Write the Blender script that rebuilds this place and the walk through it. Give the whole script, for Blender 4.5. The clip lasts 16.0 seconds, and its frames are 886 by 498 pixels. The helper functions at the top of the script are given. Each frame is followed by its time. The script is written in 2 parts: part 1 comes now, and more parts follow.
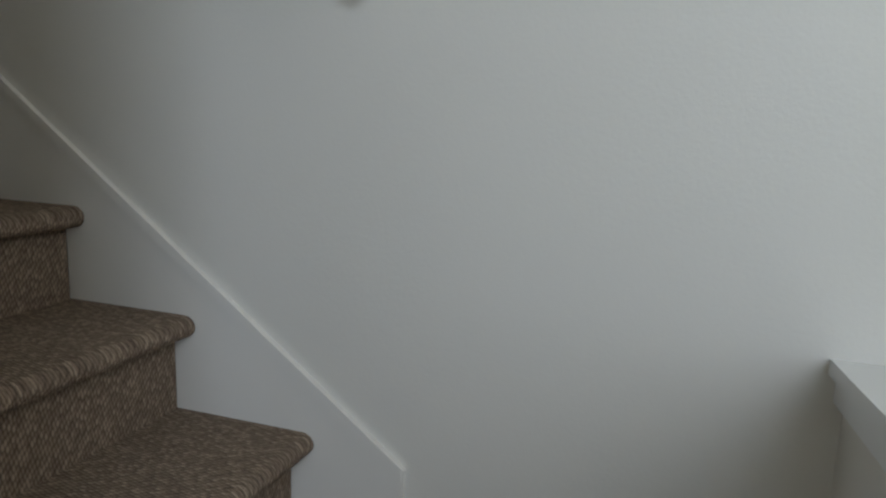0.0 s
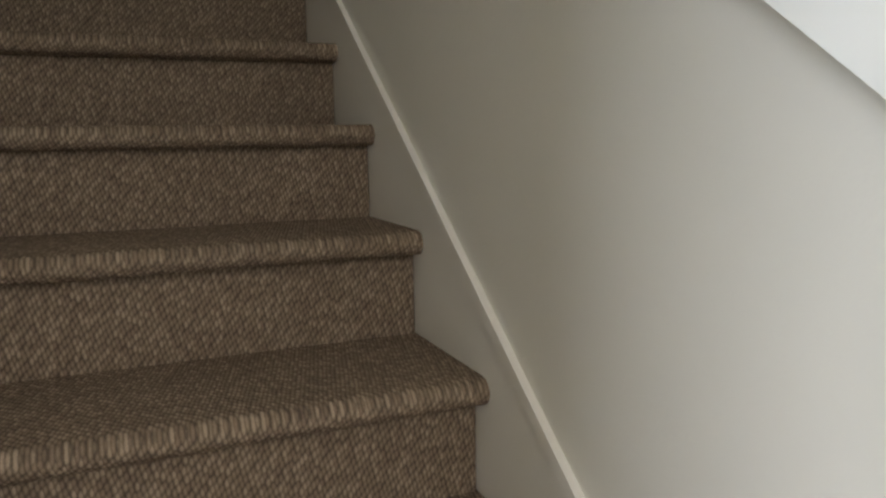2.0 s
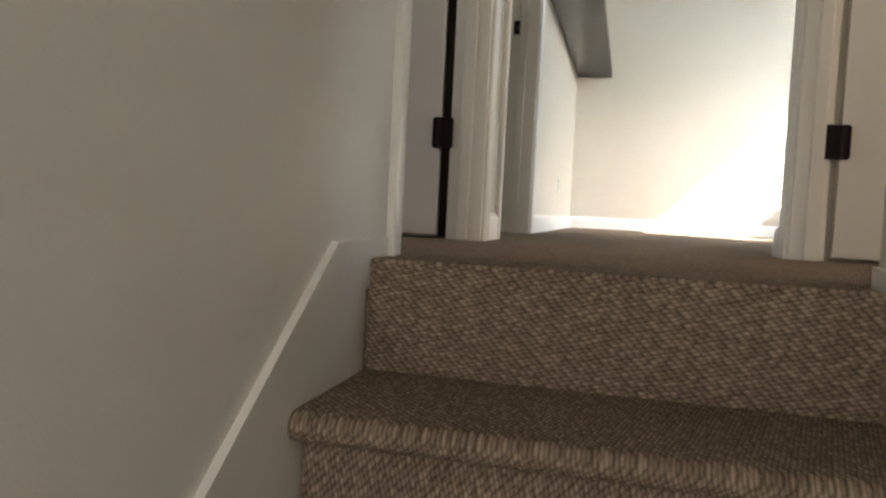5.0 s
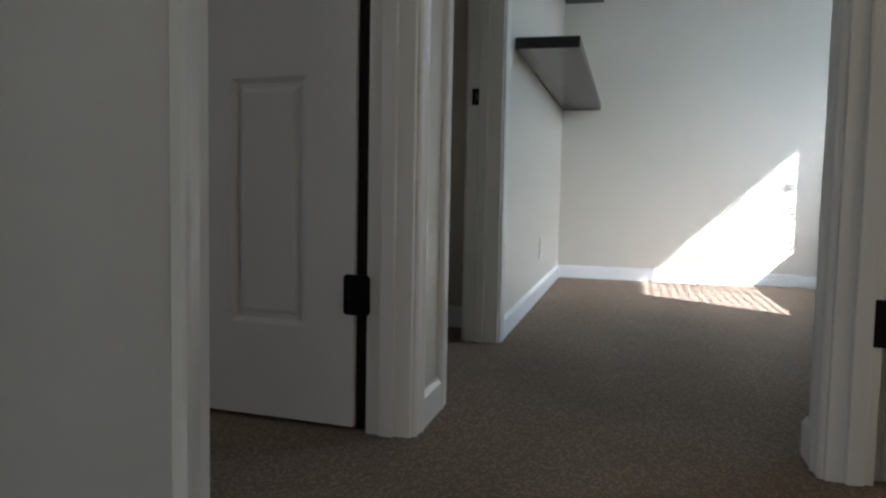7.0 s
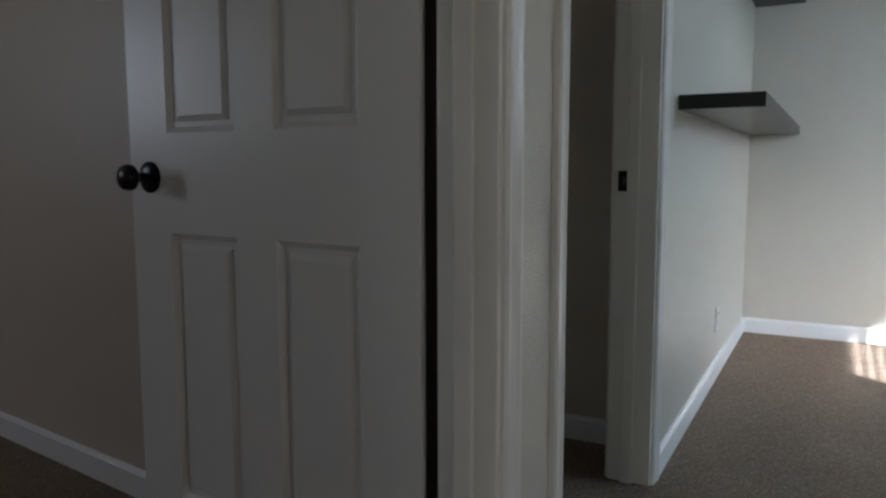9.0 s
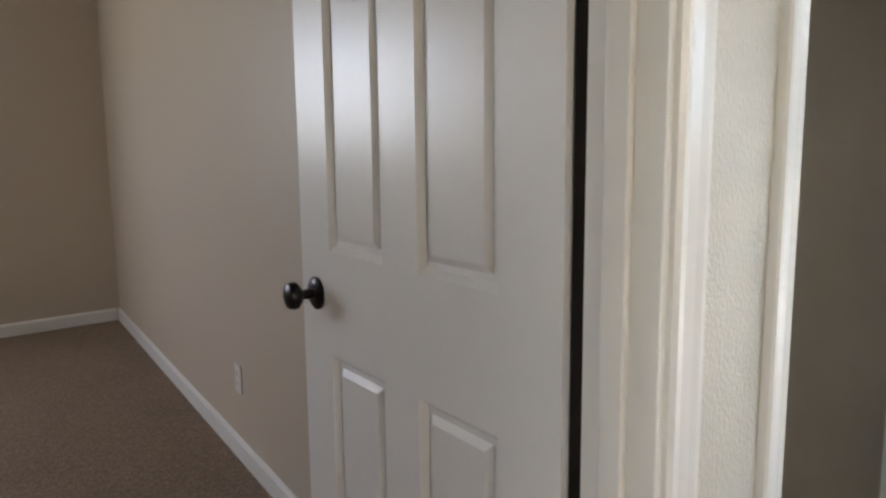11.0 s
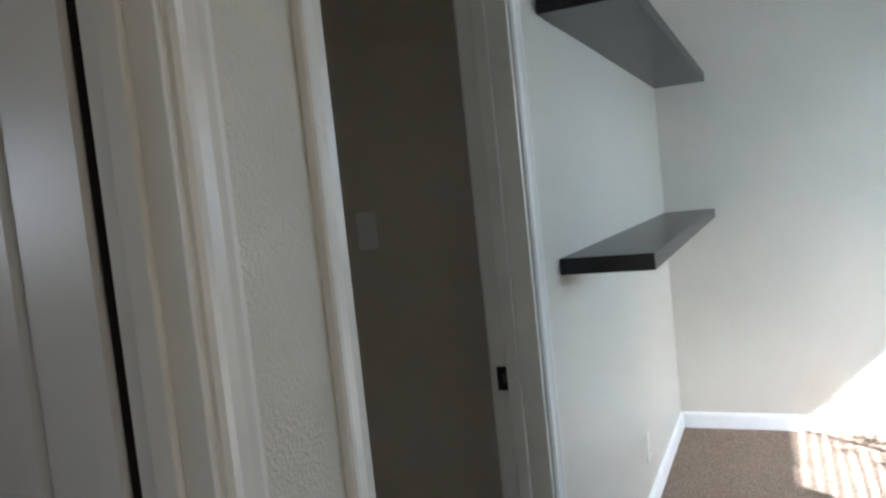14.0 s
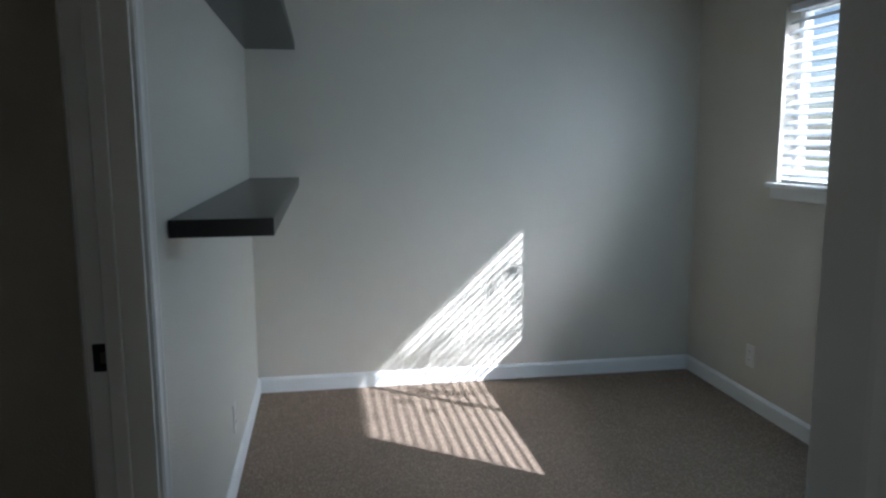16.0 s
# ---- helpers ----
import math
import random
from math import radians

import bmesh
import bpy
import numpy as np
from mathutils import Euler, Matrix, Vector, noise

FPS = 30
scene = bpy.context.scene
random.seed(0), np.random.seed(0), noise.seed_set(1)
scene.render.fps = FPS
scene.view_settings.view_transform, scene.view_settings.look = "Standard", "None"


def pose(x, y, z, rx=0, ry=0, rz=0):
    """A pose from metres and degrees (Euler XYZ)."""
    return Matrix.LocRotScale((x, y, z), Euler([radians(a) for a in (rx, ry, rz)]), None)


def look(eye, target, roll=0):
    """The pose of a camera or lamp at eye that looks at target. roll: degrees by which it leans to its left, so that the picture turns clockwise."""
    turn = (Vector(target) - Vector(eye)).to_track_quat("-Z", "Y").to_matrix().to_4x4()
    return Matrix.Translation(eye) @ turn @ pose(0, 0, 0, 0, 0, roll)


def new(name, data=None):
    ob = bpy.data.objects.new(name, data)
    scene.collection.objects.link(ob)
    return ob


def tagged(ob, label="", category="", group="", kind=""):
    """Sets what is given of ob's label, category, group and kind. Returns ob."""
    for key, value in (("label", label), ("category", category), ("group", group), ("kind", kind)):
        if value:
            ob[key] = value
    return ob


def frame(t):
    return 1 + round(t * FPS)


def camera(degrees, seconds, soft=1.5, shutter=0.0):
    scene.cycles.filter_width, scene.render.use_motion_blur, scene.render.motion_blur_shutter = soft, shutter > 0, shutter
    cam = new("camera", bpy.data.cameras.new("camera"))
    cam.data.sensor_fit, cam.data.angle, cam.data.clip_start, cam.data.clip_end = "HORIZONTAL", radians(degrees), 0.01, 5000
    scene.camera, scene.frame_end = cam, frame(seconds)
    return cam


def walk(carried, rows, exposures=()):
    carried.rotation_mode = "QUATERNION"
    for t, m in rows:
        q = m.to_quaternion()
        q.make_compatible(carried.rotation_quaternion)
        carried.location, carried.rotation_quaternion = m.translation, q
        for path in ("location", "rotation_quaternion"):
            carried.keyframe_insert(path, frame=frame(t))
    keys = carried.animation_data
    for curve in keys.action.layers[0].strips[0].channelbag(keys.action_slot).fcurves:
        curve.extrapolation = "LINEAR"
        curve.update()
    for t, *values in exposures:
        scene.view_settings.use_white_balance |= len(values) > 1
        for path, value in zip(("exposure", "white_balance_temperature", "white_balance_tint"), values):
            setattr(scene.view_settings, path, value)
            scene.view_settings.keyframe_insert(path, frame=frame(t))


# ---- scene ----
cam = camera(62.0, 16.0, soft=2.4)
walk(cam, [
    (0, pose(-0.305, -2.657, -0.915, 79.32, -2.03, -70.56)),
    (0.5, pose(-0.057, -2.598, -0.910, 82.13, 0.81, -60.32)),
    (1, pose(0.036, -2.512, -0.765, 81.47, -1.12, -52.66)),
    (1.5, pose(0.282, -2.375, -0.749, 83.68, 1.67, -36.91)),
    (2, pose(0.338, -2.202, -0.593, 81.54, 0.81, -23.19)),
    (2.5, pose(0.369, -2.007, -0.494, 82.34, -0.40, -9.57)),
    (3, pose(0.408, -1.773, -0.384, 84.13, -1.31, 0.51)),
    (3.5, pose(0.428, -1.597, -0.238, 84.30, -1.89, 9.09)),
    (4, pose(0.417, -1.447, -0.146, 86.19, -2.37, 12.83)),
    (4.5, pose(0.416, -1.303, -0.030, 86.88, -3.06, 13.90)),
    (7, look((0.459, -0.57, 0.548), (-0.026, 1.364, 0.4), 1.1)),
    (7.5, look((0.381, -0.366, 0.673), (-0.028, 1.583, 0.49), 2.3)),
    (8, look((0.383, -0.251, 0.785), (0.044, 1.713, 0.623), 2.3)),
    (8.5, look((0.447, -0.131, 0.849), (-0.081, 1.793, 0.7), 0.4)),
    (9, look((0.453, -0.04, 0.943), (-0.484, 1.714, 0.725), -0.1)),
    (11.5, pose(0.441, 0.357, 1.284, 81.86, 0.52, 49.91)),
    (12, look((0.467, 0.393, 1.34), (-0.805, 1.914, 1.078), -1.7)),
    (12.5, look((0.489, 0.424, 1.352), (-0.598, 2.091, 1.148), -2.1)),
    (13, look((0.522, 0.415, 1.364), (-0.468, 2.146, 1.203), -3.8)),
    (13.5, look((0.537, 0.417, 1.367), (-0.386, 2.187, 1.235), -5.3)),
    (14, look((0.548, 0.414, 1.362), (-0.282, 2.228, 1.228), -6.0)),
    (14.5, look((0.529, 0.445, 1.363), (-0.055, 2.349, 1.181), -4.3)),
    (15, look((0.439, 0.525, 1.367), (0.28, 2.504, 1.119), -2.4)),
    (15.5, look((0.38, 0.528, 1.353), (0.528, 2.503, 1.075), -1.1)),
    (16, look((0.374, 0.5, 1.354), (0.692, 2.453, 1.064), -0.3)),
], exposures=[
    (0, 1.75, 5900, 10), (1.5, 2.15, 6100, 11), (2.5, 4.0, 7100, 15), (3.5, 5.05, 7550, 17), (4.5, 4.1, 7000, 18), (7.0, 2.6, 5600, 15),
    (8.5, 2.1, 5400, 14), (9.0, 2.45, 5500, 15), (11.5, 4.4, 5800, 18), (12.5, 3.7, 5750, 18), (14.0, 3.1, 5500, 15), (15.0, 2.1, 5300, 12), (16.0, 1.7, 5300, 13)])

# ---- world, sun and large lights ----
world = bpy.data.worlds.new("world")
scene.world = world
world.use_nodes = True
sky = world.node_tree.nodes.new("ShaderNodeTexSky")
sky.sky_type = "NISHITA"
sky.sun_disc = False
SUN_DIR = Vector((-1.028, 0.778, -0.957)).normalized()
sky.sun_elevation = math.asin(-SUN_DIR.z)
sky.sun_rotation = math.atan2(-SUN_DIR.x, -SUN_DIR.y)
bg = world.node_tree.nodes["Background"]
bg.inputs["Strength"].default_value = 0.055
world.node_tree.links.new(sky.outputs[0], bg.inputs[0])
sun = bpy.data.lights.new("sun", "SUN")
sun.energy, sun.angle, sun.color = 5.0, radians(0.5), (1.0, 0.96, 0.9)
new("sun", sun).matrix_world = look((0, 0, 0), SUN_DIR)


def window_light(name, eye, target, sx, sy, power, color, spread=180):
    """Area lamp as the sky light of a window's opening; the lower stair one is added fill."""
    lamp = bpy.data.lights.new(name, "AREA")
    lamp.shape, lamp.size, lamp.size_y, lamp.energy, lamp.color = "RECTANGLE", sx, sy, power, color
    lamp.spread = radians(spread)
    new(name, lamp).matrix_world = look(eye, target)


# ---- plan ----
W = 0.815         # clear width of stairs and hall
RISE, RUN, STEPS = 0.187, 0.25, 8
LAND = -RISE * (STEPS + 1)
LAND_Y = -RUN * STEPS
SOUTH = LAND_Y - 1.0
FAR, EAST = 4.48, 2.50
CEIL = 2.44
TH = 0.125        # wall thickness
TH1 = 0.104       # hall wall round the bedroom doorway
WE = 0.803        # east wall face along the stairs
D1A, D1B = 0.152, 1.00   # facing bedroom doorways
D2A, D2B = 1.274, 2.120  # closet doorway
HALL_END = 1.14
HX, HTH = 0.852, 0.085   # east wall of the hall and its thickness
DOOR_H = 2.04
ROOM1_X = -4.92
ROOM2_Y = 2.385
WIN_Y0, WIN_Y1, WIN_Z0, WIN_Z1 = 2.17, 3.705, 1.15, 1.965
window_light("den_window_light", (EAST + 0.02, (WIN_Y0 + WIN_Y1) / 2, (WIN_Z0 + WIN_Z1) / 2), (0.7, 4.0, 0.35), 1.4, 0.75, 3.0, (0.68, 0.90, 1.0), 155)
window_light("landing_window_light", (0.2, SOUTH - 1.38, 0.35), (0.4, -1.5, -1.1), 0.6, 1.1, 0.55, (1.0, 0.93, 0.84), 80)
# added fill lamp in an unseen west opening, brightens the stair wall
window_light("lower_stair_fill_light", (-2.59, SOUTH - 0.6, 0.15), (0.8, -2.0, -0.6), 1.15, 2.0, 11.5, (0.86, 0.93, 1.0))
window_light("bedroom_window_light", (ROOM1_X + 0.01, -1.05, 1.68), (-1.0, 0.9, 0.7), 1.25, 0.8, 1.6, (1.0, 0.95, 0.88))
window_light("spare_window_light", (3.79, -0.7, 1.6), (0.9, 1.0, 0.7), 0.6, 0.8, 0.8, (1.0, 0.72, 0.42))


# ---- materials ----
def material(name, color, rough=0.6, metal=0.0, noise_scale=0.0, bump=0.0, vary=0.06, blotch=1.2, spec=0.4):
    m = bpy.data.materials.new(name)
    m.use_nodes = True
    nt = m.node_tree
    b = nt.nodes["Principled BSDF"]
    b.inputs["Roughness"].default_value = rough
    b.inputs["Metallic"].default_value = metal
    b.inputs["Specular IOR Level"].default_value = spec
    co = nt.nodes.new("ShaderNodeTexCoord")
    n1 = nt.nodes.new("ShaderNodeTexNoise")
    n1.inputs["Scale"].default_value = blotch
    n1.inputs["Detail"].default_value = 5
    nt.links.new(co.outputs["Object"], n1.inputs["Vector"])
    ramp = nt.nodes.new("ShaderNodeMix")
    ramp.data_type = "RGBA"
    ramp.inputs[6].default_value = (*[c * (1 - vary) for c in color], 1)
    ramp.inputs[7].default_value = (*[min(1, c * (1 + vary)) for c in color], 1)
    nt.links.new(n1.outputs["Fac"], ramp.inputs[0])
    nt.links.new(ramp.outputs[2], b.inputs["Base Color"])
    if bump:
        n2 = nt.nodes.new("ShaderNodeTexNoise")
        n2.inputs["Scale"].default_value = noise_scale
        n2.inputs["Detail"].default_value = 3
        nt.links.new(co.outputs["Object"], n2.inputs["Vector"])
        bp = nt.nodes.new("ShaderNodeBump")
        bp.inputs["Strength"].default_value = bump
        bp.inputs["Distance"].default_value = 0.004
        nt.links.new(n2.outputs["Fac"], bp.inputs["Height"])
        nt.links.new(bp.outputs[0], b.inputs["Normal"])
    return m


def carpet_material(name, scale, lean=0, depth=0.85):
    """Looped woven carpet: rows of oblong loops in brown and beige yarn; scale: loops per metre across and along the run, which turns down over each riser."""
    m = bpy.data.materials.new(name)
    m.use_nodes = True
    nt = m.node_tree
    b = nt.nodes["Principled BSDF"]
    b.inputs["Roughness"].default_value = 0.95
    b.inputs["Specular IOR Level"].default_value = 0.08

    def node(kind):
        return nt.nodes.new("ShaderNode" + kind)

    def tex_noise(sc, detail):
        n = node("TexNoise")
        n.inputs["Scale"].default_value, n.inputs["Detail"].default_value = sc, detail
        nt.links.new(co.outputs["Object"], n.inputs["Vector"])
        return n

    co = node("TexCoord")
    axes = node("SeparateXYZ")
    nt.links.new(co.outputs["Object"], axes.inputs[0])
    run = node("Math")
    run.operation = "SUBTRACT"
    nt.links.new(axes.outputs["Y"], run.inputs[0])
    nt.links.new(axes.outputs["Z"], run.inputs[1])
    flat = node("CombineXYZ")
    nt.links.new(axes.outputs["X"], flat.inputs["X"])
    nt.links.new(run.outputs[0], flat.inputs["Y"])
    mp = node("Mapping")
    mp.inputs["Scale"].default_value = (*scale, 1)
    mp.inputs["Rotation"].default_value = (0, 0, radians(lean))
    nt.links.new(flat.outputs[0], mp.inputs["Vector"])
    vo = node("TexVoronoi")
    vo.voronoi_dimensions = "2D"
    vo.inputs["Scale"].default_value = 1.0
    vo.inputs["Randomness"].default_value = 0.32
    nt.links.new(mp.outputs[0], vo.inputs["Vector"])
    pick = node("SeparateColor")
    nt.links.new(vo.outputs["Color"], pick.inputs[0])
    yarn = node("ValToRGB")
    r = yarn.color_ramp
    r.elements[0].position, r.elements[0].color = 0.0, (0.26, 0.19, 0.14, 1)
    r.elements[1].position, r.elements[1].color = 1.0, (0.42, 0.325, 0.24, 1)
    mid = r.elements.new(0.55)
    mid.color = (0.30, 0.23, 0.165, 1)
    nt.links.new(pick.outputs[0], yarn.inputs[0])
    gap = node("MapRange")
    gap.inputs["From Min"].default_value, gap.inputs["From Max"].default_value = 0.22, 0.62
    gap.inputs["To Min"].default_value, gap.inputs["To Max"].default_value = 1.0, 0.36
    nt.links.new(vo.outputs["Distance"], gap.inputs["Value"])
    fib, big = tex_noise(420, 3), tex_noise(2.6, 6)
    last = yarn.outputs[0]
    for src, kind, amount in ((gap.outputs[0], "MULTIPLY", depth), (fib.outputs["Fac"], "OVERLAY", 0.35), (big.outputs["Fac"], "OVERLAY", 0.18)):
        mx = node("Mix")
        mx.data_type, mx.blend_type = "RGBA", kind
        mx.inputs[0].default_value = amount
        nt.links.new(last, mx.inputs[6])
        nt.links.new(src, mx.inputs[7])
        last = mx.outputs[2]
    nt.links.new(last, b.inputs["Base Color"])
    h = node("Math")
    h.operation = "MULTIPLY_ADD"
    h.inputs[1].default_value = 0.3
    nt.links.new(fib.outputs["Fac"], h.inputs[0])
    nt.links.new(gap.outputs[0], h.inputs[2])
    bp = node("Bump")
    bp.inputs["Strength"].default_value = 0.8
    bp.inputs["Distance"].default_value = 0.004
    nt.links.new(h.outputs[0], bp.inputs["Height"])
    nt.links.new(bp.outputs[0], b.inputs["Normal"])
    return m


wall_paint = material("wall_paint", (0.63, 0.59, 0.50), 0.30, 0, 150, 0.6, 0.03, 0.9)
beige_paint = material("beige_paint", (0.61, 0.53, 0.43), 0.36, 0, 150, 0.4, 0.03, 0.9)
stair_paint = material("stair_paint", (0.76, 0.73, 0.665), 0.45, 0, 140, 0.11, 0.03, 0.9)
ceiling_paint = material("ceiling_paint", (0.8, 0.79, 0.76), 0.7, 0, 60, 0.5, 0.03)
trim_paint = material("trim_paint", (0.80, 0.77, 0.71), 0.28, 0, 14, 0.06, 0.03, 3)
door_paint = material("door_paint", (0.80, 0.78, 0.74), 0.30, 0, 30, 0.05, 0.03, 3)
white_paint = material("white_paint", (0.82, 0.82, 0.80), 0.35, 0, 20, 0.05, 0.02, 3)
shelf_laminate = material("shelf_laminate", (0.012, 0.010, 0.010), 0.26, 0, 120, 0.03, 0.15, 6, 0.3)
black_metal = material("black_metal", (0.014, 0.011, 0.012), 0.28, 0.6, 90, 0.1, 0.2, 10)
dark_metal = material("dark_metal", (0.09, 0.075, 0.065), 0.35, 0.8, 90, 0.1, 0.2, 10)
# near-black brown that paints the shade of the hinge gap
gap_shade_brown = material("gap_shade_brown", (0.022, 0.017, 0.013), 0.8, 0, 60, 0.1, 0.15, 6, 0.15)
plate_plastic = material("plate_plastic", (0.78, 0.76, 0.70), 0.35, 0, 0, 0, 0.02)
slot_dark = material("slot_dark", (0.03, 0.028, 0.025), 0.8)
blind_white = material("blind_white", (0.8, 0.82, 0.84), 0.45, 0, 40, 0.05, 0.03, 4)
vent_white = material("vent_white", (0.80, 0.80, 0.78), 0.35, 0, 60, 0.06, 0.03, 5)
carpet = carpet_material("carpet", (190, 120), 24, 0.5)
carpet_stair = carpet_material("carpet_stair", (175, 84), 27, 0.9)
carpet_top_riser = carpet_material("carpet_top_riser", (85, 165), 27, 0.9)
gate_glass = bpy.data.materials.new("window_glass")
gate_glass.use_nodes = True
gg = gate_glass.node_tree.nodes["Principled BSDF"]
gg.inputs["Transmission Weight"].default_value = 1.0
gg.inputs["Roughness"].default_value = 0.0
gg.inputs["IOR"].default_value = 1.45
ground_mat = material("ground_dirt", (0.16, 0.17, 0.09), 0.9, 0, 6, 0.4, 0.3, 0.5)


# ---- mesh helpers ----
def box(bm, x0, y0, z0, x1, y1, z1, bevel=0.0):
    vs = bmesh.ops.create_cube(bm, size=1.0, matrix=Matrix.LocRotScale(
        ((x0 + x1) / 2, (y0 + y1) / 2, (z0 + z1) / 2), None, (abs(x1 - x0), abs(y1 - y0), abs(z1 - z0))))["verts"]
    if bevel:
        es = list({e for v in vs for e in v.link_edges})
        bmesh.ops.bevel(bm, geom=es, offset=bevel, segments=2, affect="EDGES", profile=0.5)
    return bm


def prism(bm, outline, axis, a, b):
    """An outline of (u, v) pairs drawn out along an axis from a to b; u, v are the two other axes in order."""
    def put(u, v, w):
        return (w, u, v) if axis == "x" else (u, w, v) if axis == "y" else (u, v, w)
    lo = [bm.verts.new(put(u, v, a)) for u, v in outline]
    hi = [bm.verts.new(put(u, v, b)) for u, v in outline]
    n = len(outline)
    for i in range(n):
        bm.faces.new((lo[i], lo[(i + 1) % n], hi[(i + 1) % n], hi[i]))
    bm.faces.new(lo)
    bm.faces.new(hi)
    bmesh.ops.recalc_face_normals(bm, faces=bm.faces)
    return bm


def lathe(bm, profile, m, seg=24):
    """Turns a profile of (radius, height) about the local z axis."""
    rings = [[bm.verts.new(m @ Vector((r * math.cos(2 * math.pi * i / seg), r * math.sin(2 * math.pi * i / seg), h))) for i in range(seg)] for r, h in profile]
    for a, b in zip(rings, rings[1:]):
        for i in range(seg):
            bm.faces.new((a[i], a[(i + 1) % seg], b[(i + 1) % seg], b[i]))
    bm.faces.new(rings[0])
    bm.faces.new(rings[-1])
    bmesh.ops.recalc_face_normals(bm, faces=bm.faces)
    return bm


def part(name, bm, mat, parent=None, label="", smooth=False):
    me = bpy.data.meshes.new(name)
    bm.to_mesh(me)
    bm.free()
    me.materials.append(mat)
    if smooth:
        for p in me.polygons:
            p.use_smooth = True
        me.set_sharp_from_angle(angle=radians(40))
    ob = new(name, me)
    ob.parent = parent
    if label:
        ob["label"] = label
    return ob


def solid(name, boxes, mat, label, category, kind="structure", bevel=0.0):
    bm = bmesh.new()
    for b in boxes:
        box(bm, *b, bevel)
    return tagged(part(name, bm, mat), label, category, "", kind)


def thing(name, label, category, group="", loc=(0, 0, 0), kind=""):
    e = new(name)
    e.location = loc
    e.empty_display_size = 0.05
    return tagged(e, label, category, group, kind)


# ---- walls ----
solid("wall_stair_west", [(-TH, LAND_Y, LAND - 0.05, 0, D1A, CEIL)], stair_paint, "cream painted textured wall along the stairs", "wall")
solid("wall_west", [(-TH1, D1A, DOOR_H, 0, D1B, CEIL), (-TH1, D1B, -0.05, 0, D2A, CEIL), (-TH, D2A, DOOR_H, 0, D2B, CEIL),
                    (-TH, D2B, -0.05, 0, FAR, CEIL)], wall_paint, "cream painted textured hall wall with two doorways", "wall")
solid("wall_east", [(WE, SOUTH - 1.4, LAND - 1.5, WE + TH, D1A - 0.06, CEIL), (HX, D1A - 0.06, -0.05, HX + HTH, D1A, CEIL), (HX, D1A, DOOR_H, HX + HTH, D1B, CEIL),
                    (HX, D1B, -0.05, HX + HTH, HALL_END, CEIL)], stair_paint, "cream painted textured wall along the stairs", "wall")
solid("wall_far", [(-TH, FAR, -0.05, EAST + TH, FAR + TH, CEIL)], wall_paint, "greige painted far wall of the den", "wall")
solid("wall_window", [(EAST, HALL_END - TH, -0.05, EAST + TH, WIN_Y0, CEIL), (EAST, WIN_Y1, -0.05, EAST + TH, FAR, CEIL),
                      (EAST, WIN_Y0, -0.05, EAST + TH, WIN_Y1, WIN_Z0), (EAST, WIN_Y0, WIN_Z1, EAST + TH, WIN_Y1, CEIL)],
      wall_paint, "greige painted den wall with a window", "wall")
solid("wall_den_south", [(HX + HTH, HALL_END - TH, -0.05, EAST, HALL_END, CEIL)], wall_paint, "greige painted den wall beside the hall", "wall")
# the nib at y 1.062 is added, to keep light out of the hinge gap
tagged(part("wall_bedroom_north", prism(bmesh.new(), [(-TH1, 1.062), (-0.26, 1.062), (-0.26, 1.209), (ROOM1_X, 1.85), (ROOM1_X, 1.95), (-TH1, 1.27)], "z", -0.05, CEIL), beige_paint),
       "beige bedroom wall behind the open door, with an added nib", "wall", "", "structure")
solid("wall_bedroom_west", [(ROOM1_X - 0.1, -2.2, -0.05, ROOM1_X, -1.7, CEIL), (ROOM1_X - 0.1, -0.4, -0.05, ROOM1_X, 1.95, CEIL), (ROOM1_X - 0.1, -1.7, -0.05, ROOM1_X, -0.4, 1.25), (ROOM1_X - 0.1, -1.7, 2.1, ROOM1_X, -0.4, CEIL)], beige_paint, "beige bedroom wall", "wall")
solid("wall_bedroom_south", [(ROOM1_X, -2.2, -0.05, -TH, -2.1, CEIL)], beige_paint, "beige bedroom wall", "wall")
solid("wall_closet", [(-1.3, ROOM2_Y, -0.05, -TH, ROOM2_Y + 0.1, CEIL), (-1.4, 1.4, -0.05, -1.3, ROOM2_Y, CEIL)], beige_paint, "beige closet wall with a light switch", "wall")
solid("wall_spare_room", [(W + TH, -2.2, -0.05, 3.9, -2.1, CEIL), (3.8, -2.1, -0.05, 3.9, -1.0, CEIL), (3.8, -0.4, -0.05, 3.9, HALL_END - TH, CEIL), (3.8, -1.0, -0.05, 3.9, -0.4, 1.2), (3.8, -1.0, 2.0, 3.9, -0.4, CEIL)], wall_paint, "cream spare bedroom wall", "wall")
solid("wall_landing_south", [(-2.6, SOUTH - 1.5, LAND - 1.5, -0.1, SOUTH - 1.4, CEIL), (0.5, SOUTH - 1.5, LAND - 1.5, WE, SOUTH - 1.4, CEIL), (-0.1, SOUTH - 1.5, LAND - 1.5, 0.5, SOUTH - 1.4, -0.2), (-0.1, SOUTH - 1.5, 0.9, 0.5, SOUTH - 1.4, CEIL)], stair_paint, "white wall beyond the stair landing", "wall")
# the opening in the west side is made up, for the lower stair fill lamp
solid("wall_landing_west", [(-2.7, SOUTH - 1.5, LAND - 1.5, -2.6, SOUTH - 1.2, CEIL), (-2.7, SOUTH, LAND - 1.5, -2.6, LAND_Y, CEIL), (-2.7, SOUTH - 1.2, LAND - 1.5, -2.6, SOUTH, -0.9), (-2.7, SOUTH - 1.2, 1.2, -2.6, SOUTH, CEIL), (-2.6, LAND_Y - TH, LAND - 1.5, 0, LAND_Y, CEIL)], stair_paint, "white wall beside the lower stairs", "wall")
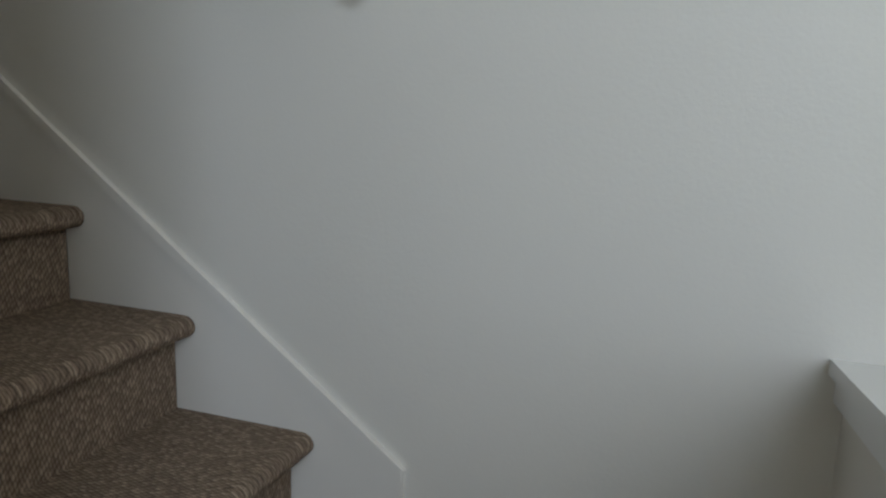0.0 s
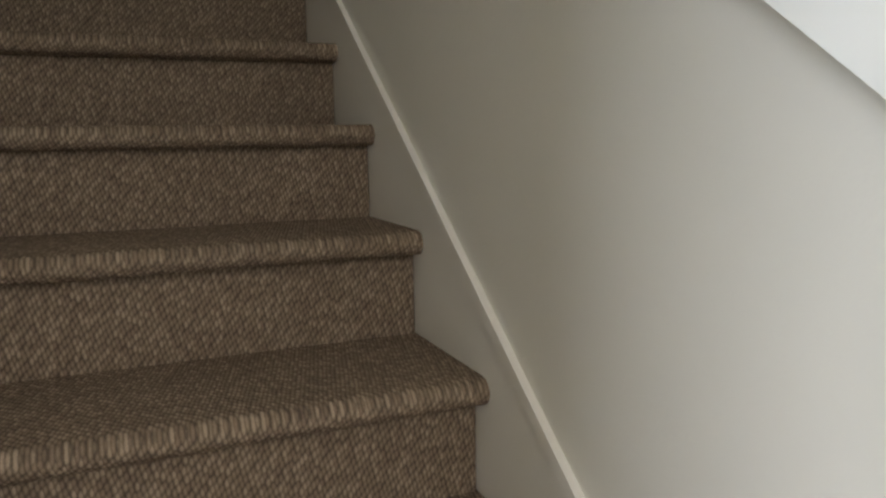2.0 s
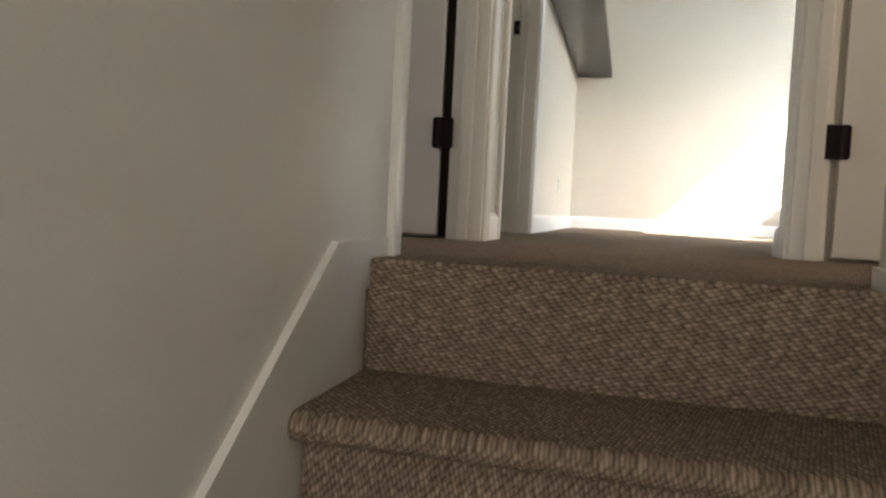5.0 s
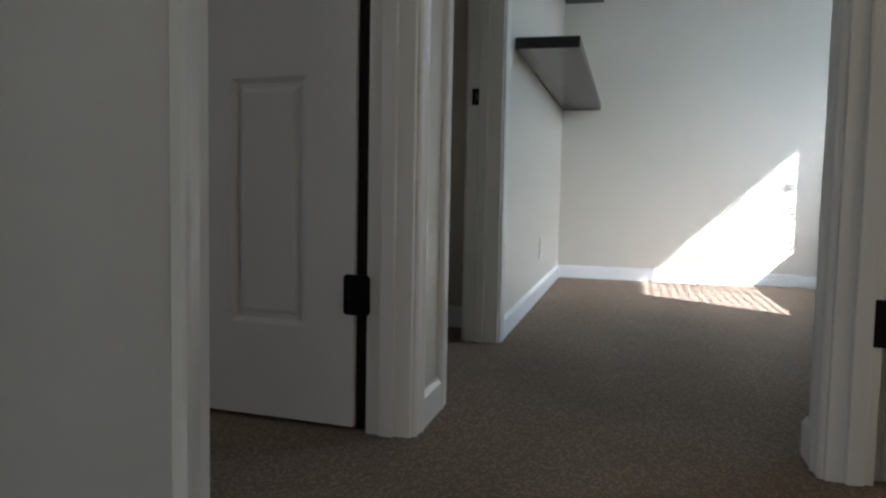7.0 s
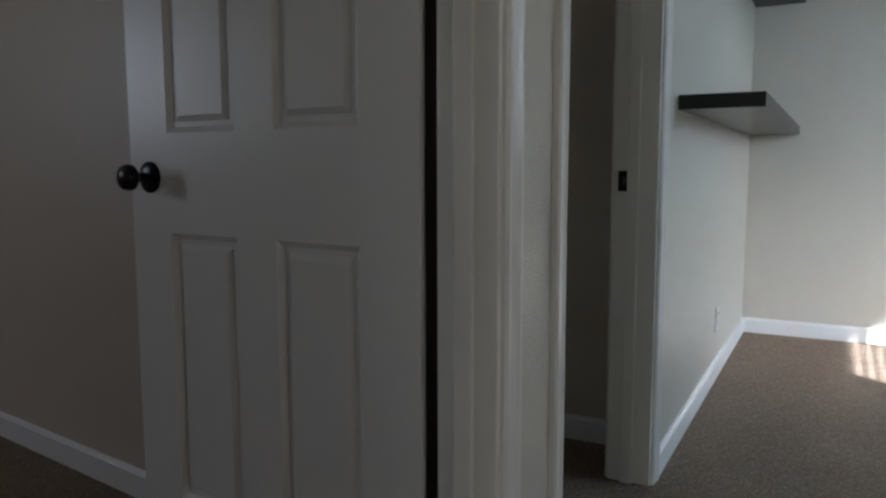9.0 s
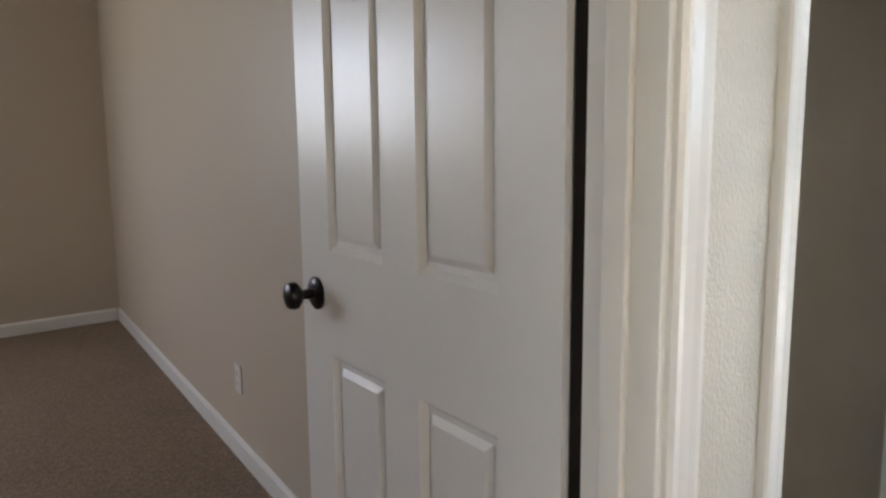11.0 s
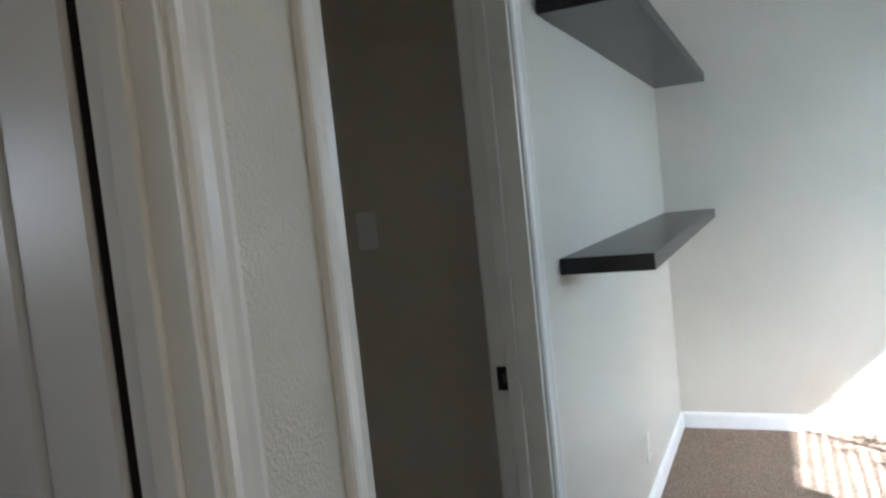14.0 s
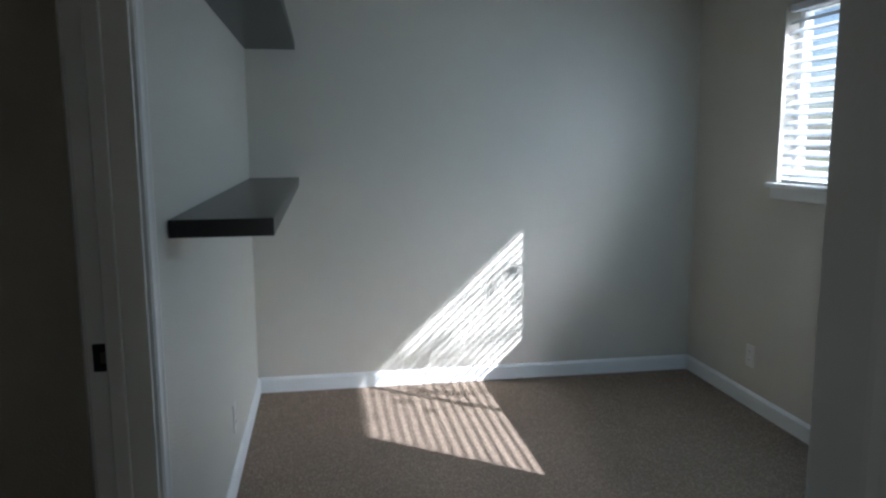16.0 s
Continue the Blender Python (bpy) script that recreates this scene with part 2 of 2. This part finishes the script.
solid("ceiling", [(ROOM1_X - 0.1, SOUTH - 1.5, CEIL, EAST + TH, FAR + TH, CEIL + 0.1), (EAST + TH, -2.2, CEIL, 3.9, HALL_END - TH, CEIL + 0.1)], ceiling_paint, "white textured ceiling", "ceiling")
# unseen slab, added only to block direct sun at the landing opening
solid("sun_block_slab", [(-2.0, SOUTH - 3.6, 1.3, 3.6, SOUTH - 1.5, 1.4)], ceiling_paint, "white unseen slab added to keep sun out of the landing window", "roof")
solid("floor", [(ROOM1_X, 0.0, -0.2, -TH, FAR, 0), (-TH, 0.005, -0.2, W + TH, FAR, 0), (W + TH, 0.0, -0.2, EAST, FAR, 0), (EAST, 0.0, -0.2, 3.8, HALL_END - TH, 0),
                (ROOM1_X, -2.1, -0.2, -TH, 0, 0), (W + TH, -2.1, -0.2, 3.8, 0, 0)], carpet, "brown looped carpet floor upstairs", "floor")

# ---- stairs ----
stairs = thing("staircase", "staircase with brown looped carpet and white skirts", "stairs", kind="structure")


def tread_outline(y_front, z):
    """Cross-section of a carpeted tread with a rounded nosing, as (y, z)."""
    pts = [(y_front + RUN + 0.03, z), (y_front + 0.005, z)]
    for i in range(1, 8):
        a = math.pi / 2 + math.pi * i / 8
        pts.append((y_front + 0.005 + 0.021 * math.cos(a) * 1.15, z - 0.021 + 0.021 * math.sin(a)))
    pts += [(y_front + 0.028, z - 0.043), (y_front + RUN + 0.03, z - 0.043)]
    return pts


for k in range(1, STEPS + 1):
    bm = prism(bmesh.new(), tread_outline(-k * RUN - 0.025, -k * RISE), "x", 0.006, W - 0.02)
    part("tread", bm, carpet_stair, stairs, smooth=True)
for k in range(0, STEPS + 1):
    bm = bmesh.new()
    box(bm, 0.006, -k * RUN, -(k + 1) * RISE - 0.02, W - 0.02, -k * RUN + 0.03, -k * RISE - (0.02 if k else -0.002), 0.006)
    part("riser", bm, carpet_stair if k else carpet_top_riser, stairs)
solid("landing", [(-0.9, SOUTH, LAND - 0.2, W, LAND_Y + 0.02, LAND)], carpet, "brown looped carpet stair landing", "floor")
lower = thing("lower_staircase", "lower flight of carpeted stairs below the landing", "stairs", kind="structure")
for k in range(1, 8):
    bm = box(bmesh.new(), -0.9 - k * RUN, SOUTH, LAND - k * RISE - 0.2, -0.9 - (k - 1) * RUN, LAND_Y - TH, LAND - k * RISE, 0.01)
    part("tread", bm, carpet, lower)

CW = 0.057
SK = 0.150  # skirt's top above the nosing line
for side, x0, x1, lab in (("skirt_west", 0.0, 0.006, "white stair skirt board on the wall"), ("skirt_east", W - 0.020, WE, "white stair skirt board on the wall")):
    s = RISE / RUN
    top = lambda y: s * y + SK - (0.022 if side == "skirt_east" else 0.002)
    y0 = LAND_Y - 0.22
    bm = prism(bmesh.new(), [(y0, LAND), (y0, top(y0)), (-0.155, top(-0.155)), (D1A - CW, 0.034), (D1A - CW, -0.05), (-0.02, -0.05), (-0.05, -0.32), (LAND_Y + 0.13, LAND)], "x", x0, x1)
    sk = tagged(part(side, bm, trim_paint), lab, "trim", "", "structure")
    # a rounded cap moulding along the top edge
    xa, xb = (x1, x1 + 0.006) if side == "skirt_west" else (x0 - 0.004, x0)
    bm = prism(bmesh.new(), [(y0 + 0.004, top(y0) - 0.020), (y0 + 0.004, top(y0) + 0.005), (-0.155, top(-0.155) + 0.002), (-0.155, top(-0.155) - 0.022)], "x", min(xa, x0), max(xb, x1))
    part("cap_moulding", bm, trim_paint, sk)


# ---- trim: baseboards, jambs, casings ----
def board(name, x0, y0, x1, y1, nx, ny, h=0.085, t=0.013, mat=None):
    """A baseboard along a wall line, t thick towards (nx, ny), with an eased top."""
    L = math.hypot(x1 - x0, y1 - y0)
    bm = prism(bmesh.new(), [(0, 0), (t, 0), (t, h - 0.014), (t * 0.55, h - 0.004), (t * 0.3, h), (0, h)], "y", 0, L)
    ob = part(name, bm, mat or white_paint)
    d = Vector(((x1 - x0) / L, (y1 - y0) / L, 0))
    n = Vector((nx, ny, 0))
    ob.matrix_world = Matrix(((n.x, d.x, 0, x0), (n.y, d.y, 0, y0), (0, 0, 1, 0), (0, 0, 0, 1)))
    return tagged(ob, "white painted wooden baseboard", "baseboard", "baseboards", "structure")


CW = 0.057
board("baseboard", 0, D2B + CW, 0, FAR, 1, 0)
board("baseboard", 0.013, FAR, EAST - 0.013, FAR, 0, -1)
board("baseboard", EAST, HALL_END, EAST, FAR, -1, 0)
board("baseboard", 0, D1B + CW, 0, D2A - CW, 1, 0, mat=trim_paint)
board("baseboard", HX, D1B + CW, HX, HALL_END, -1, 0, mat=trim_paint)
board("baseboard", HX, HALL_END, EAST - 0.013, HALL_END, 0, 1)
WN = Vector((-0.66, -(4.92 - TH), 0)).normalized()
board("baseboard", ROOM1_X, 1.85, -0.26, 1.209, WN.x, WN.y)
board("baseboard", ROOM1_X, -2.1, ROOM1_X, 1.83, 1, 0)
board("baseboard", -1.3, ROOM2_Y, -TH, ROOM2_Y, 0, -1)


def casing_outline(sgn):
    """Moulded casing cross-section (across, proud)."""
    return [(0, 0), (0, 0.008), (0.006, 0.013), (0.02, 0.0105), (0.036, 0.013), (0.046, 0.016), (0.054, 0.016), (CW, 0.012), (CW, 0)]


def doorway(name, xh, sx, ya, yb, stop_off, label, bare_far=True, th=TH):
    """Jambs, stops and hall-side and room-side casings of a doorway in a wall along y; xh: hall face, sx: +1 if the hall lies at greater x."""
    f = thing(name, label, "door frame", kind="structure")
    xr = xh - sx * th
    lo, hi = min(xh, xr), max(xh, xr)
    for y0, y1 in ((ya, ya + 0.016), (yb - 0.016, yb)):
        part("jamb", box(bmesh.new(), lo - 0.001, y0, 0, hi + 0.001, y1, DOOR_H, 0.002), trim_paint, f)
    part("head_jamb", box(bmesh.new(), lo, ya + 0.016, DOOR_H - 0.016, hi, yb - 0.016, DOOR_H), trim_paint, f)
    xs = xh - sx * stop_off
    for y0, y1 in ((ya + 0.016, ya + 0.027), (yb - 0.027, yb - 0.016)):
        part("door_stop", box(bmesh.new(), xs - 0.017, y0, 0, xs + 0.017, y1, DOOR_H - 0.016, 0.003), trim_paint, f)
    for xf, s in ((xh, sx), (xr, -sx)):
        for y, d in ((ya + 0.005, -1), (yb - 0.005, 1)):
            if d > 0 and xf == xr and bare_far:
                continue
            bm = prism(bmesh.new(), [(xf + s * v, y + d * u) for u, v in casing_outline(1)], "z", 0, DOOR_H + CW)
            part("casing", bm, trim_paint, f)
        bm = prism(bmesh.new(), [(xf + s * v, DOOR_H - 0.005 + u) for u, v in casing_outline(1)], "y", ya + 0.005, yb - 0.005)
        part("head_casing", bm, trim_paint, f)
    return f


frame1 = doorway("door_frame_1", 0, 1, D1A, D1B, 0.055, "white moulded frame of the open bedroom doorway", True, TH1)
# added strip: the hinge gap's shade as a dark solid
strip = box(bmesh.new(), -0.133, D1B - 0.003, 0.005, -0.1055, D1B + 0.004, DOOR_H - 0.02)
part("gap_shade_strip", strip, gap_shade_brown, frame1, "dark brown strip standing for the shade in the hinge gap")
frame2 = doorway("door_frame_2", 0, 1, D2A, D2B, 0.068, "white moulded frame of the closet doorway", False)
doorway("door_frame_3", HX, -1, D1A, D1B, 0.05, "cream moulded frame of the spare bedroom doorway", True, HTH)
# strike plate with its lip and hole
strike = part("strike_plate", box(bmesh.new(), -0.113, D2B - 0.0195, 0.875, -0.072, D2B - 0.0155, 0.935, 0.001), black_metal, frame2, "dark bronze strike plate")
part("strike_hole", box(bmesh.new(), -0.098, D2B - 0.0203, 0.893, -0.081, D2B - 0.0196, 0.917), dark_metal, strike)


# ---- doors ----
def panel_door(name, hx, hy, sx, label, width=0.757, swing=0):
    """A six-panel door, open at a right angle, whose hinge edge is at hx and which reaches away from the hall along -sx*x."""
    door = thing(name, label, "door", "six-panel doors", (hx, hy, 0))
    door.rotation_euler = (0, 0, radians(swing))
    t = 0.035
    z0, z1 = 0.012, DOOR_H - 0.02

    def X(u):
        return -sx * u
    st, mid = 0.125, 0.107
    rails = [(z0, 0.235), (0.81, 1.015), (1.60, 1.71), (1.905, z1)]
    pw = (width - 2 * st - mid) / 2
    bm = bmesh.new()
    for u0, u1 in ((0, st), (st + pw, st + pw + mid), (width - st, width)):
        box(bm, X(u0), -t / 2, z0, X(u1), t / 2, z1)
    for a, b in rails:
        for u0 in (st, st + pw + mid):
            box(bm, X(u0), -t / 2, a, X(u0 + pw), t / 2, b)
    bmesh.ops.recalc_face_normals(bm, faces=bm.faces)
    part("door_frame_members", bm, door_paint, door)
    for (a, b) in ((0.235, 0.81), (1.015, 1.60), (1.71, 1.905)):
        for u0 in (st, st + pw + mid):
            bm = bmesh.new()
            # sunk moulding and raised field as a stepped pyramid on both faces
            for s in (-1, 1):
                rings = []
                for inset, d in ((0, t / 2 - 0.0005), (0.004, t / 2 - 0.004), (0.012, t / 2 - 0.011), (0.022, t / 2 - 0.011), (0.034, t / 2 - 0.003)):
                    rings.append([bm.verts.new((X(u), s * d, z)) for u, z in ((u0 + inset, a + inset), (u0 + pw - inset, a + inset), (u0 + pw - inset, b - inset), (u0 + inset, b - inset))])
                for r, q in zip(rings, rings[1:]):
                    for i in range(4):
                        bm.faces.new((r[i], r[(i + 1) % 4], q[(i + 1) % 4], q[i]))
                bm.faces.new(rings[-1])
            bmesh.ops.recalc_face_normals(bm, faces=bm.faces)
            part("panel", bm, door_paint, door)
    knob_u = width - 0.066
    for s in (-1, 1):
        m = Matrix.Translation((X(knob_u), s * t / 2, 0.925)) @ Matrix.Rotation(radians(-90 * s), 4, "X")
        kn = part("knob", lathe(bmesh.new(), [(0.008, 0.006), (0.010, 0.02), (0.009, 0.032), (0.018, 0.038), (0.0265, 0.046), (0.0275, 0.055), (0.024, 0.063), (0.012, 0.068), (0.004, 0.069)], m), black_metal, door, "black door knob", True)
        part("rosette", lathe(bmesh.new(), [(0.033, 0.0), (0.033, 0.004), (0.026, 0.009), (0.010, 0.010)], m), black_metal, kn, "", True)
    for z in (0.318, 1.83):
        # hinge leaf on the jamb with knuckle
        bm = bmesh.new()
        ya = D1B - 0.0215 - hy
        prism(bm, [(sx * 0.037, z - 0.046), (sx * 0.043, z - 0.040), (sx * 0.043, z + 0.040), (sx * 0.037, z + 0.046), (sx * -0.016, z + 0.046), (sx * -0.022, z + 0.040), (sx * -0.022, z - 0.040), (sx * -0.016, z - 0.046)], "y", ya, ya + 0.003)
        hg = part("hinge", bm, black_metal, door, "black hinge with rounded corners")
        part("knuckle", lathe(bmesh.new(), [(0.0065, -0.046), (0.0065, 0.046)], Matrix.Translation((sx * -0.004, -t / 2 - 0.004, z)), 12), black_metal, hg, "", True)
        part("door_leaf", box(bmesh.new(), sx * 0.0005, -t / 2, z - 0.044, sx * 0.003, t / 2 - 0.003, z + 0.044), black_metal, hg)
    return door


panel_door("bedroom_door", -0.136, D1B + 0.004, 1, "white six-panel door standing open with a black knob", swing=-5)
panel_door("spare_bedroom_door", HX + HTH + 0.022, D1B + 0.004, -1, "cream six-panel door standing open with black hinges")


# ---- shelves ----
def shelf(z, y0, label):
    s = thing("floating_shelf", label, "shelf", "floating shelves", (0, y0, z))
    part("board", box(bmesh.new(), 0.002, 0, -0.045, 0.253, FAR - y0 - 0.002, 0, 0.0015), shelf_laminate, s)
    part("end_cap", box(bmesh.new(), 0.003, -0.0015, -0.0445, 0.2525, 0, -0.0005), shelf_laminate, s, "black shelf end")
    return s


shelf(1.168, 2.36, "black-brown floating shelf on the den wall")
shelf(1.868, 2.36, "black-brown floating shelf high on the den wall")


# ---- window with blind ----
win = thing("window_1", "white den window with a half-tilted slat blind", "window", kind="structure")
for y0, y1, z0, z1 in ((WIN_Y0, WIN_Y0 + 0.04, WIN_Z0, WIN_Z1), (WIN_Y1 - 0.04, WIN_Y1, WIN_Z0, WIN_Z1), (WIN_Y0 + 0.04, WIN_Y1 - 0.04, WIN_Z0, WIN_Z0 + 0.04), (WIN_Y0 + 0.04, WIN_Y1 - 0.04, WIN_Z1 - 0.04, WIN_Z1)):
    part("window_frame", box(bmesh.new(), EAST + 0.07, y0, z0, EAST + 0.115, y1, z1, 0.003), white_paint, win)
part("meeting_stile", box(bmesh.new(), EAST + 0.072, 2.955, WIN_Z0 + 0.04, EAST + 0.0895, 2.99, WIN_Z1 - 0.04, 0.002), white_paint, win)
pane = part("pane", box(bmesh.new(), EAST + 0.09, WIN_Y0 + 0.04, WIN_Z0 + 0.04, EAST + 0.094, WIN_Y1 - 0.04, WIN_Z1 - 0.04), gate_glass, win, "clear glass pane")
pane.visible_shadow = False
part("window_sill", box(bmesh.new(), EAST - 0.03, WIN_Y0 - 0.05, WIN_Z0 - 0.02, EAST + 0.07, WIN_Y1 + 0.05, WIN_Z0, 0.005), white_paint, win, "white wooden sill")
part("apron", box(bmesh.new(), EAST - 0.012, WIN_Y0 - 0.03, WIN_Z0 - 0.075, EAST, WIN_Y1 + 0.03, WIN_Z0 - 0.02, 0.003), white_paint, win)
blind = thing("window_blind", "white horizontal slat blind lowered in the window", "blind", loc=(EAST + 0.035, 0, 0))
part("head_rail", box(bmesh.new(), -0.02, WIN_Y0 + 0.006, WIN_Z1 - 0.035, 0.02, WIN_Y1 - 0.006, WIN_Z1 - 0.002, 0.003), blind_white, blind)
part("bottom_rail", box(bmesh.new(), -0.02, WIN_Y0 + 0.008, WIN_Z0 + 0.004, 0.02, WIN_Y1 - 0.008, WIN_Z0 + 0.018, 0.003), blind_white, blind)
SLAT_TILT = -31
bm = bmesh.new()
prism(bm, [(-0.025, -0.001), (-0.012, 0.0015), (0, 0.0025), (0.012, 0.0015), (0.025, -0.001), (0.025, 0.0006), (0.012, 0.0031), (0, 0.0041), (-0.012, 0.0031), (-0.025, 0.0006)], "y", WIN_Y0 + 0.008, WIN_Y1 - 0.008)
first = part("slat", bm, blind_white, blind)
n_slats = int((WIN_Z1 - WIN_Z0 - 0.07) / 0.046)
for i in range(n_slats):
    ob = first if i == 0 else first.copy()
    if i:
        scene.collection.objects.link(ob)
    ob.matrix_local = Matrix.Translation((0, 0, WIN_Z0 + 0.045 + i * 0.046)) @ Matrix.Rotation(radians(SLAT_TILT), 4, "Y")
for y in (WIN_Y0 + 0.14, WIN_Y1 - 0.14):
    part("ladder_cord", box(bmesh.new(), -0.0265, y - 0.001, WIN_Z0 + 0.01, -0.0245, y + 0.001, WIN_Z1 - 0.03), blind_white, blind)


# ---- plates ----
def plate(name, m, label, category, switch=False):
    p = thing(name, label, category)
    p.matrix_world = m
    part("cover", box(bmesh.new(), -0.035, -0.006, -0.057, 0.035, 0, 0.057, 0.003), plate_plastic, p)
    if switch:
        part("toggle", box(bmesh.new(), -0.005, -0.018, -0.004, 0.005, -0.006, 0.012, 0.002), plate_plastic, p)
    else:
        for z in (-0.02, 0.02):
            r = part("receptacle", box(bmesh.new(), -0.016, -0.008, z - 0.014, 0.016, -0.006, z + 0.014, 0.001), plate_plastic, p)
            for x in (-0.006, 0.006):
                part("slot", box(bmesh.new(), x - 0.001, -0.0085, z - 0.002, x + 0.001, -0.0079, z + 0.007), slot_dark, r)
    return p


plate("wall_outlet", pose(0.0, 3.41, 0.27, 0, 0, 90), "white duplex outlet on the den wall under the shelves", "outlet")
plate("wall_outlet", pose(EAST, 3.835, 0.264, 0, 0, -90), "white duplex outlet on the window wall", "outlet")
plate("wall_outlet", pose(-2.15, 1.19 + 0.66 * (2.15 - TH) / (4.92 - TH) - 0.001, 0.33, 0, 0, -7.85), "white duplex outlet behind the open door", "outlet")
plate("light_switch", pose(-0.60, ROOM2_Y, 1.29, 0, 0, 0), "white light switch on the closet wall", "switch", True)

# ---- return-air grille on the stair wall ----
GY0, GY1, GZ0, GZ1 = -1.35, -0.94, -0.497, -0.23
grille = thing("return_air_grille", "white louvred return-air grille on the stair wall", "vent", loc=(0, (GY0 + GY1) / 2, GZ0))
gw, gh = (GY1 - GY0) / 2, GZ1 - GZ0
for y0, y1, z0, z1 in ((-gw, -gw + 0.025, 0, gh), (gw - 0.025, gw, 0, gh), (-gw + 0.025, gw - 0.025, 0, 0.025), (-gw + 0.025, gw - 0.025, gh - 0.025, gh), (-0.011 + gw - 0.141, 0.011 + gw - 0.141, 0.025, gh - 0.025)):
    part("frame", box(bmesh.new(), 0.0, y0, z0, 0.010, y1, z1, 0.002), vent_white, grille)
# dark sheet on the wall that paints the shade between the louvres
part("shade_backing", box(bmesh.new(), 0.0005, -gw + 0.03, 0.03, 0.0015, gw - 0.03, gh - 0.03), slot_dark, grille)
n_l = int((gh - 0.055) / 0.0115)
for y0, y1 in ((-gw + 0.036, gw - 0.153), (gw - 0.129, gw - 0.026)):
    bm = prism(bmesh.new(), [(0.002, 0.0045), (0.0095, -0.0045), (0.0105, -0.004), (0.003, 0.005)], "y", y0, y1)
    base = part("louvre", bm, vent_white, grille)
    for i in range(n_l):
        ob = base if i == 0 else base.copy()
        if i:
            scene.collection.objects.link(ob)
        ob.location = (0, 0, 0.033 + i * 0.0115)
for z in (gh * 0.5,):
    part("screw", lathe(bmesh.new(), [(0.004, 0), (0.004, 0.0015), (0.002, 0.0025)], Matrix.Translation((0.010, gw - 0.014, z)) @ Matrix.Rotation(radians(90), 4, "Y"), 10), vent_white, grille)

# ---- handrail on the east wall ----
RAIL_Y, RAIL_Z = -2.14, -0.738
rail = thing("handrail", "white painted wooden handrail board on the stair wall", "handrail", loc=(W, RAIL_Y, RAIL_Z))
s = RISE / RUN
LR = 2.2
part("rail_board", prism(bmesh.new(), [(0, 0), (0.02, -0.002), (LR, s * LR - 0.0), (LR, s * LR + 0.14), (0, 0.14)], "x", -0.065, -0.044), white_paint, rail)
for d in (0.25, 1.1, 1.95):
    part("bracket", box(bmesh.new(), -0.044, d - 0.02, s * d + 0.03, 0, d + 0.02, s * d + 0.08, 0.003), white_paint, rail)

# ---- half wall beside the landing ----
HW_Y, HW_Z = -2.875, -1.238
half = thing("half_wall", "white half wall with a wooden cap beside the landing", "wall", kind="structure")
def hz(x):
    return HW_Z + 0.13 * (W - x)


for nm, y0, y1, d0, d1, mt in (("body", HW_Y - 0.12, HW_Y, None, 0.03, stair_paint), ("cap", HW_Y - 0.145, HW_Y + 0.025, 0.022, 0.0, white_paint), ("cap_trim", HW_Y, HW_Y + 0.014, 0.062, 0.022, white_paint)):
    bm = prism(bmesh.new(), [(-0.9, LAND - 0.1 if d0 is None else hz(-0.9) - d0), (W, LAND - 0.1 if d0 is None else hz(W) - d0), (W, hz(W) - d1), (-0.9, hz(-0.9) - d1)], "y", y0, y1)
    part(nm, bm, mt, half)

# ---- outdoors ----
solid("ground", [(-200, -200, -4.6, 200, 200, -4.25)], ground_mat, "dry grassy ground outside the house", "ground")


def tree(x, y, z, label):
    """A small-leaved tree: tapered trunk, limbs and loose clumps of leaves with gaps between them."""
    rng = random.Random(4)
    t = thing("tree", label, "tree", loc=(x, y, z))
    bm = bmesh.new()
    limbs = [((0, 0, 0), (0.1, 0.05, 5.2), 0.16, 0.10), ((0.1, 0.05, 5.2), (0.15, 0.2, 9.6), 0.10, 0.03)]
    tips = []
    for k in range(11):
        a, h = k * 2.4, 6.95 + 0.28 * k
        L = 1.9 - 0.1 * k
        end = (0.1 + L * math.cos(a), 0.1 + L * math.sin(a), h + 0.55 + 0.3 * rng.random())
        limbs.append(((0.1, 0.1, h), end, 0.020, 0.006))
        tips += [Vector((0.1, 0.1, h)).lerp(Vector(end), f) for f in (0.55, 0.8, 1.0)]
    for a, b, r0, r1 in limbs:
        d = Vector(b) - Vector(a)
        m = Matrix.Translation(a) @ d.to_track_quat("Z", "Y").to_matrix().to_4x4()
        lathe(bm, [(r0, 0), ((r0 + r1) / 2, d.length / 2), (r1, d.length)], m, 8)
    part("trunk", bm, bark, t)
    bm = bmesh.new()
    for c in tips:
        for _ in range(12):
            p = c + Vector((rng.gauss(0, 0.26), rng.gauss(0, 0.26), rng.gauss(0, 0.2)))
            u = Vector((rng.uniform(-1, 1), rng.uniform(-1, 1), rng.uniform(-0.7, 0.4))).normalized()
            w = u.orthogonal().normalized()
            ln = rng.uniform(0.05, 0.09)
            bm.faces.new([bm.verts.new(p + q) for q in (u * -ln, w * ln * 0.4, u * ln, w * ln * -0.4)])
    part("crown", bm, leaf_green, t)


bark = material("bark", (0.16, 0.12, 0.09), 0.9, 0, 30, 0.6, 0.3, 4)
leaf_green = material("leaf_green", (0.07, 0.11, 0.035), 0.5, 0, 0, 0, 0.35, 3)
tree(6.5, 0.95, -4.25, "leafy green tree standing outside the den window")
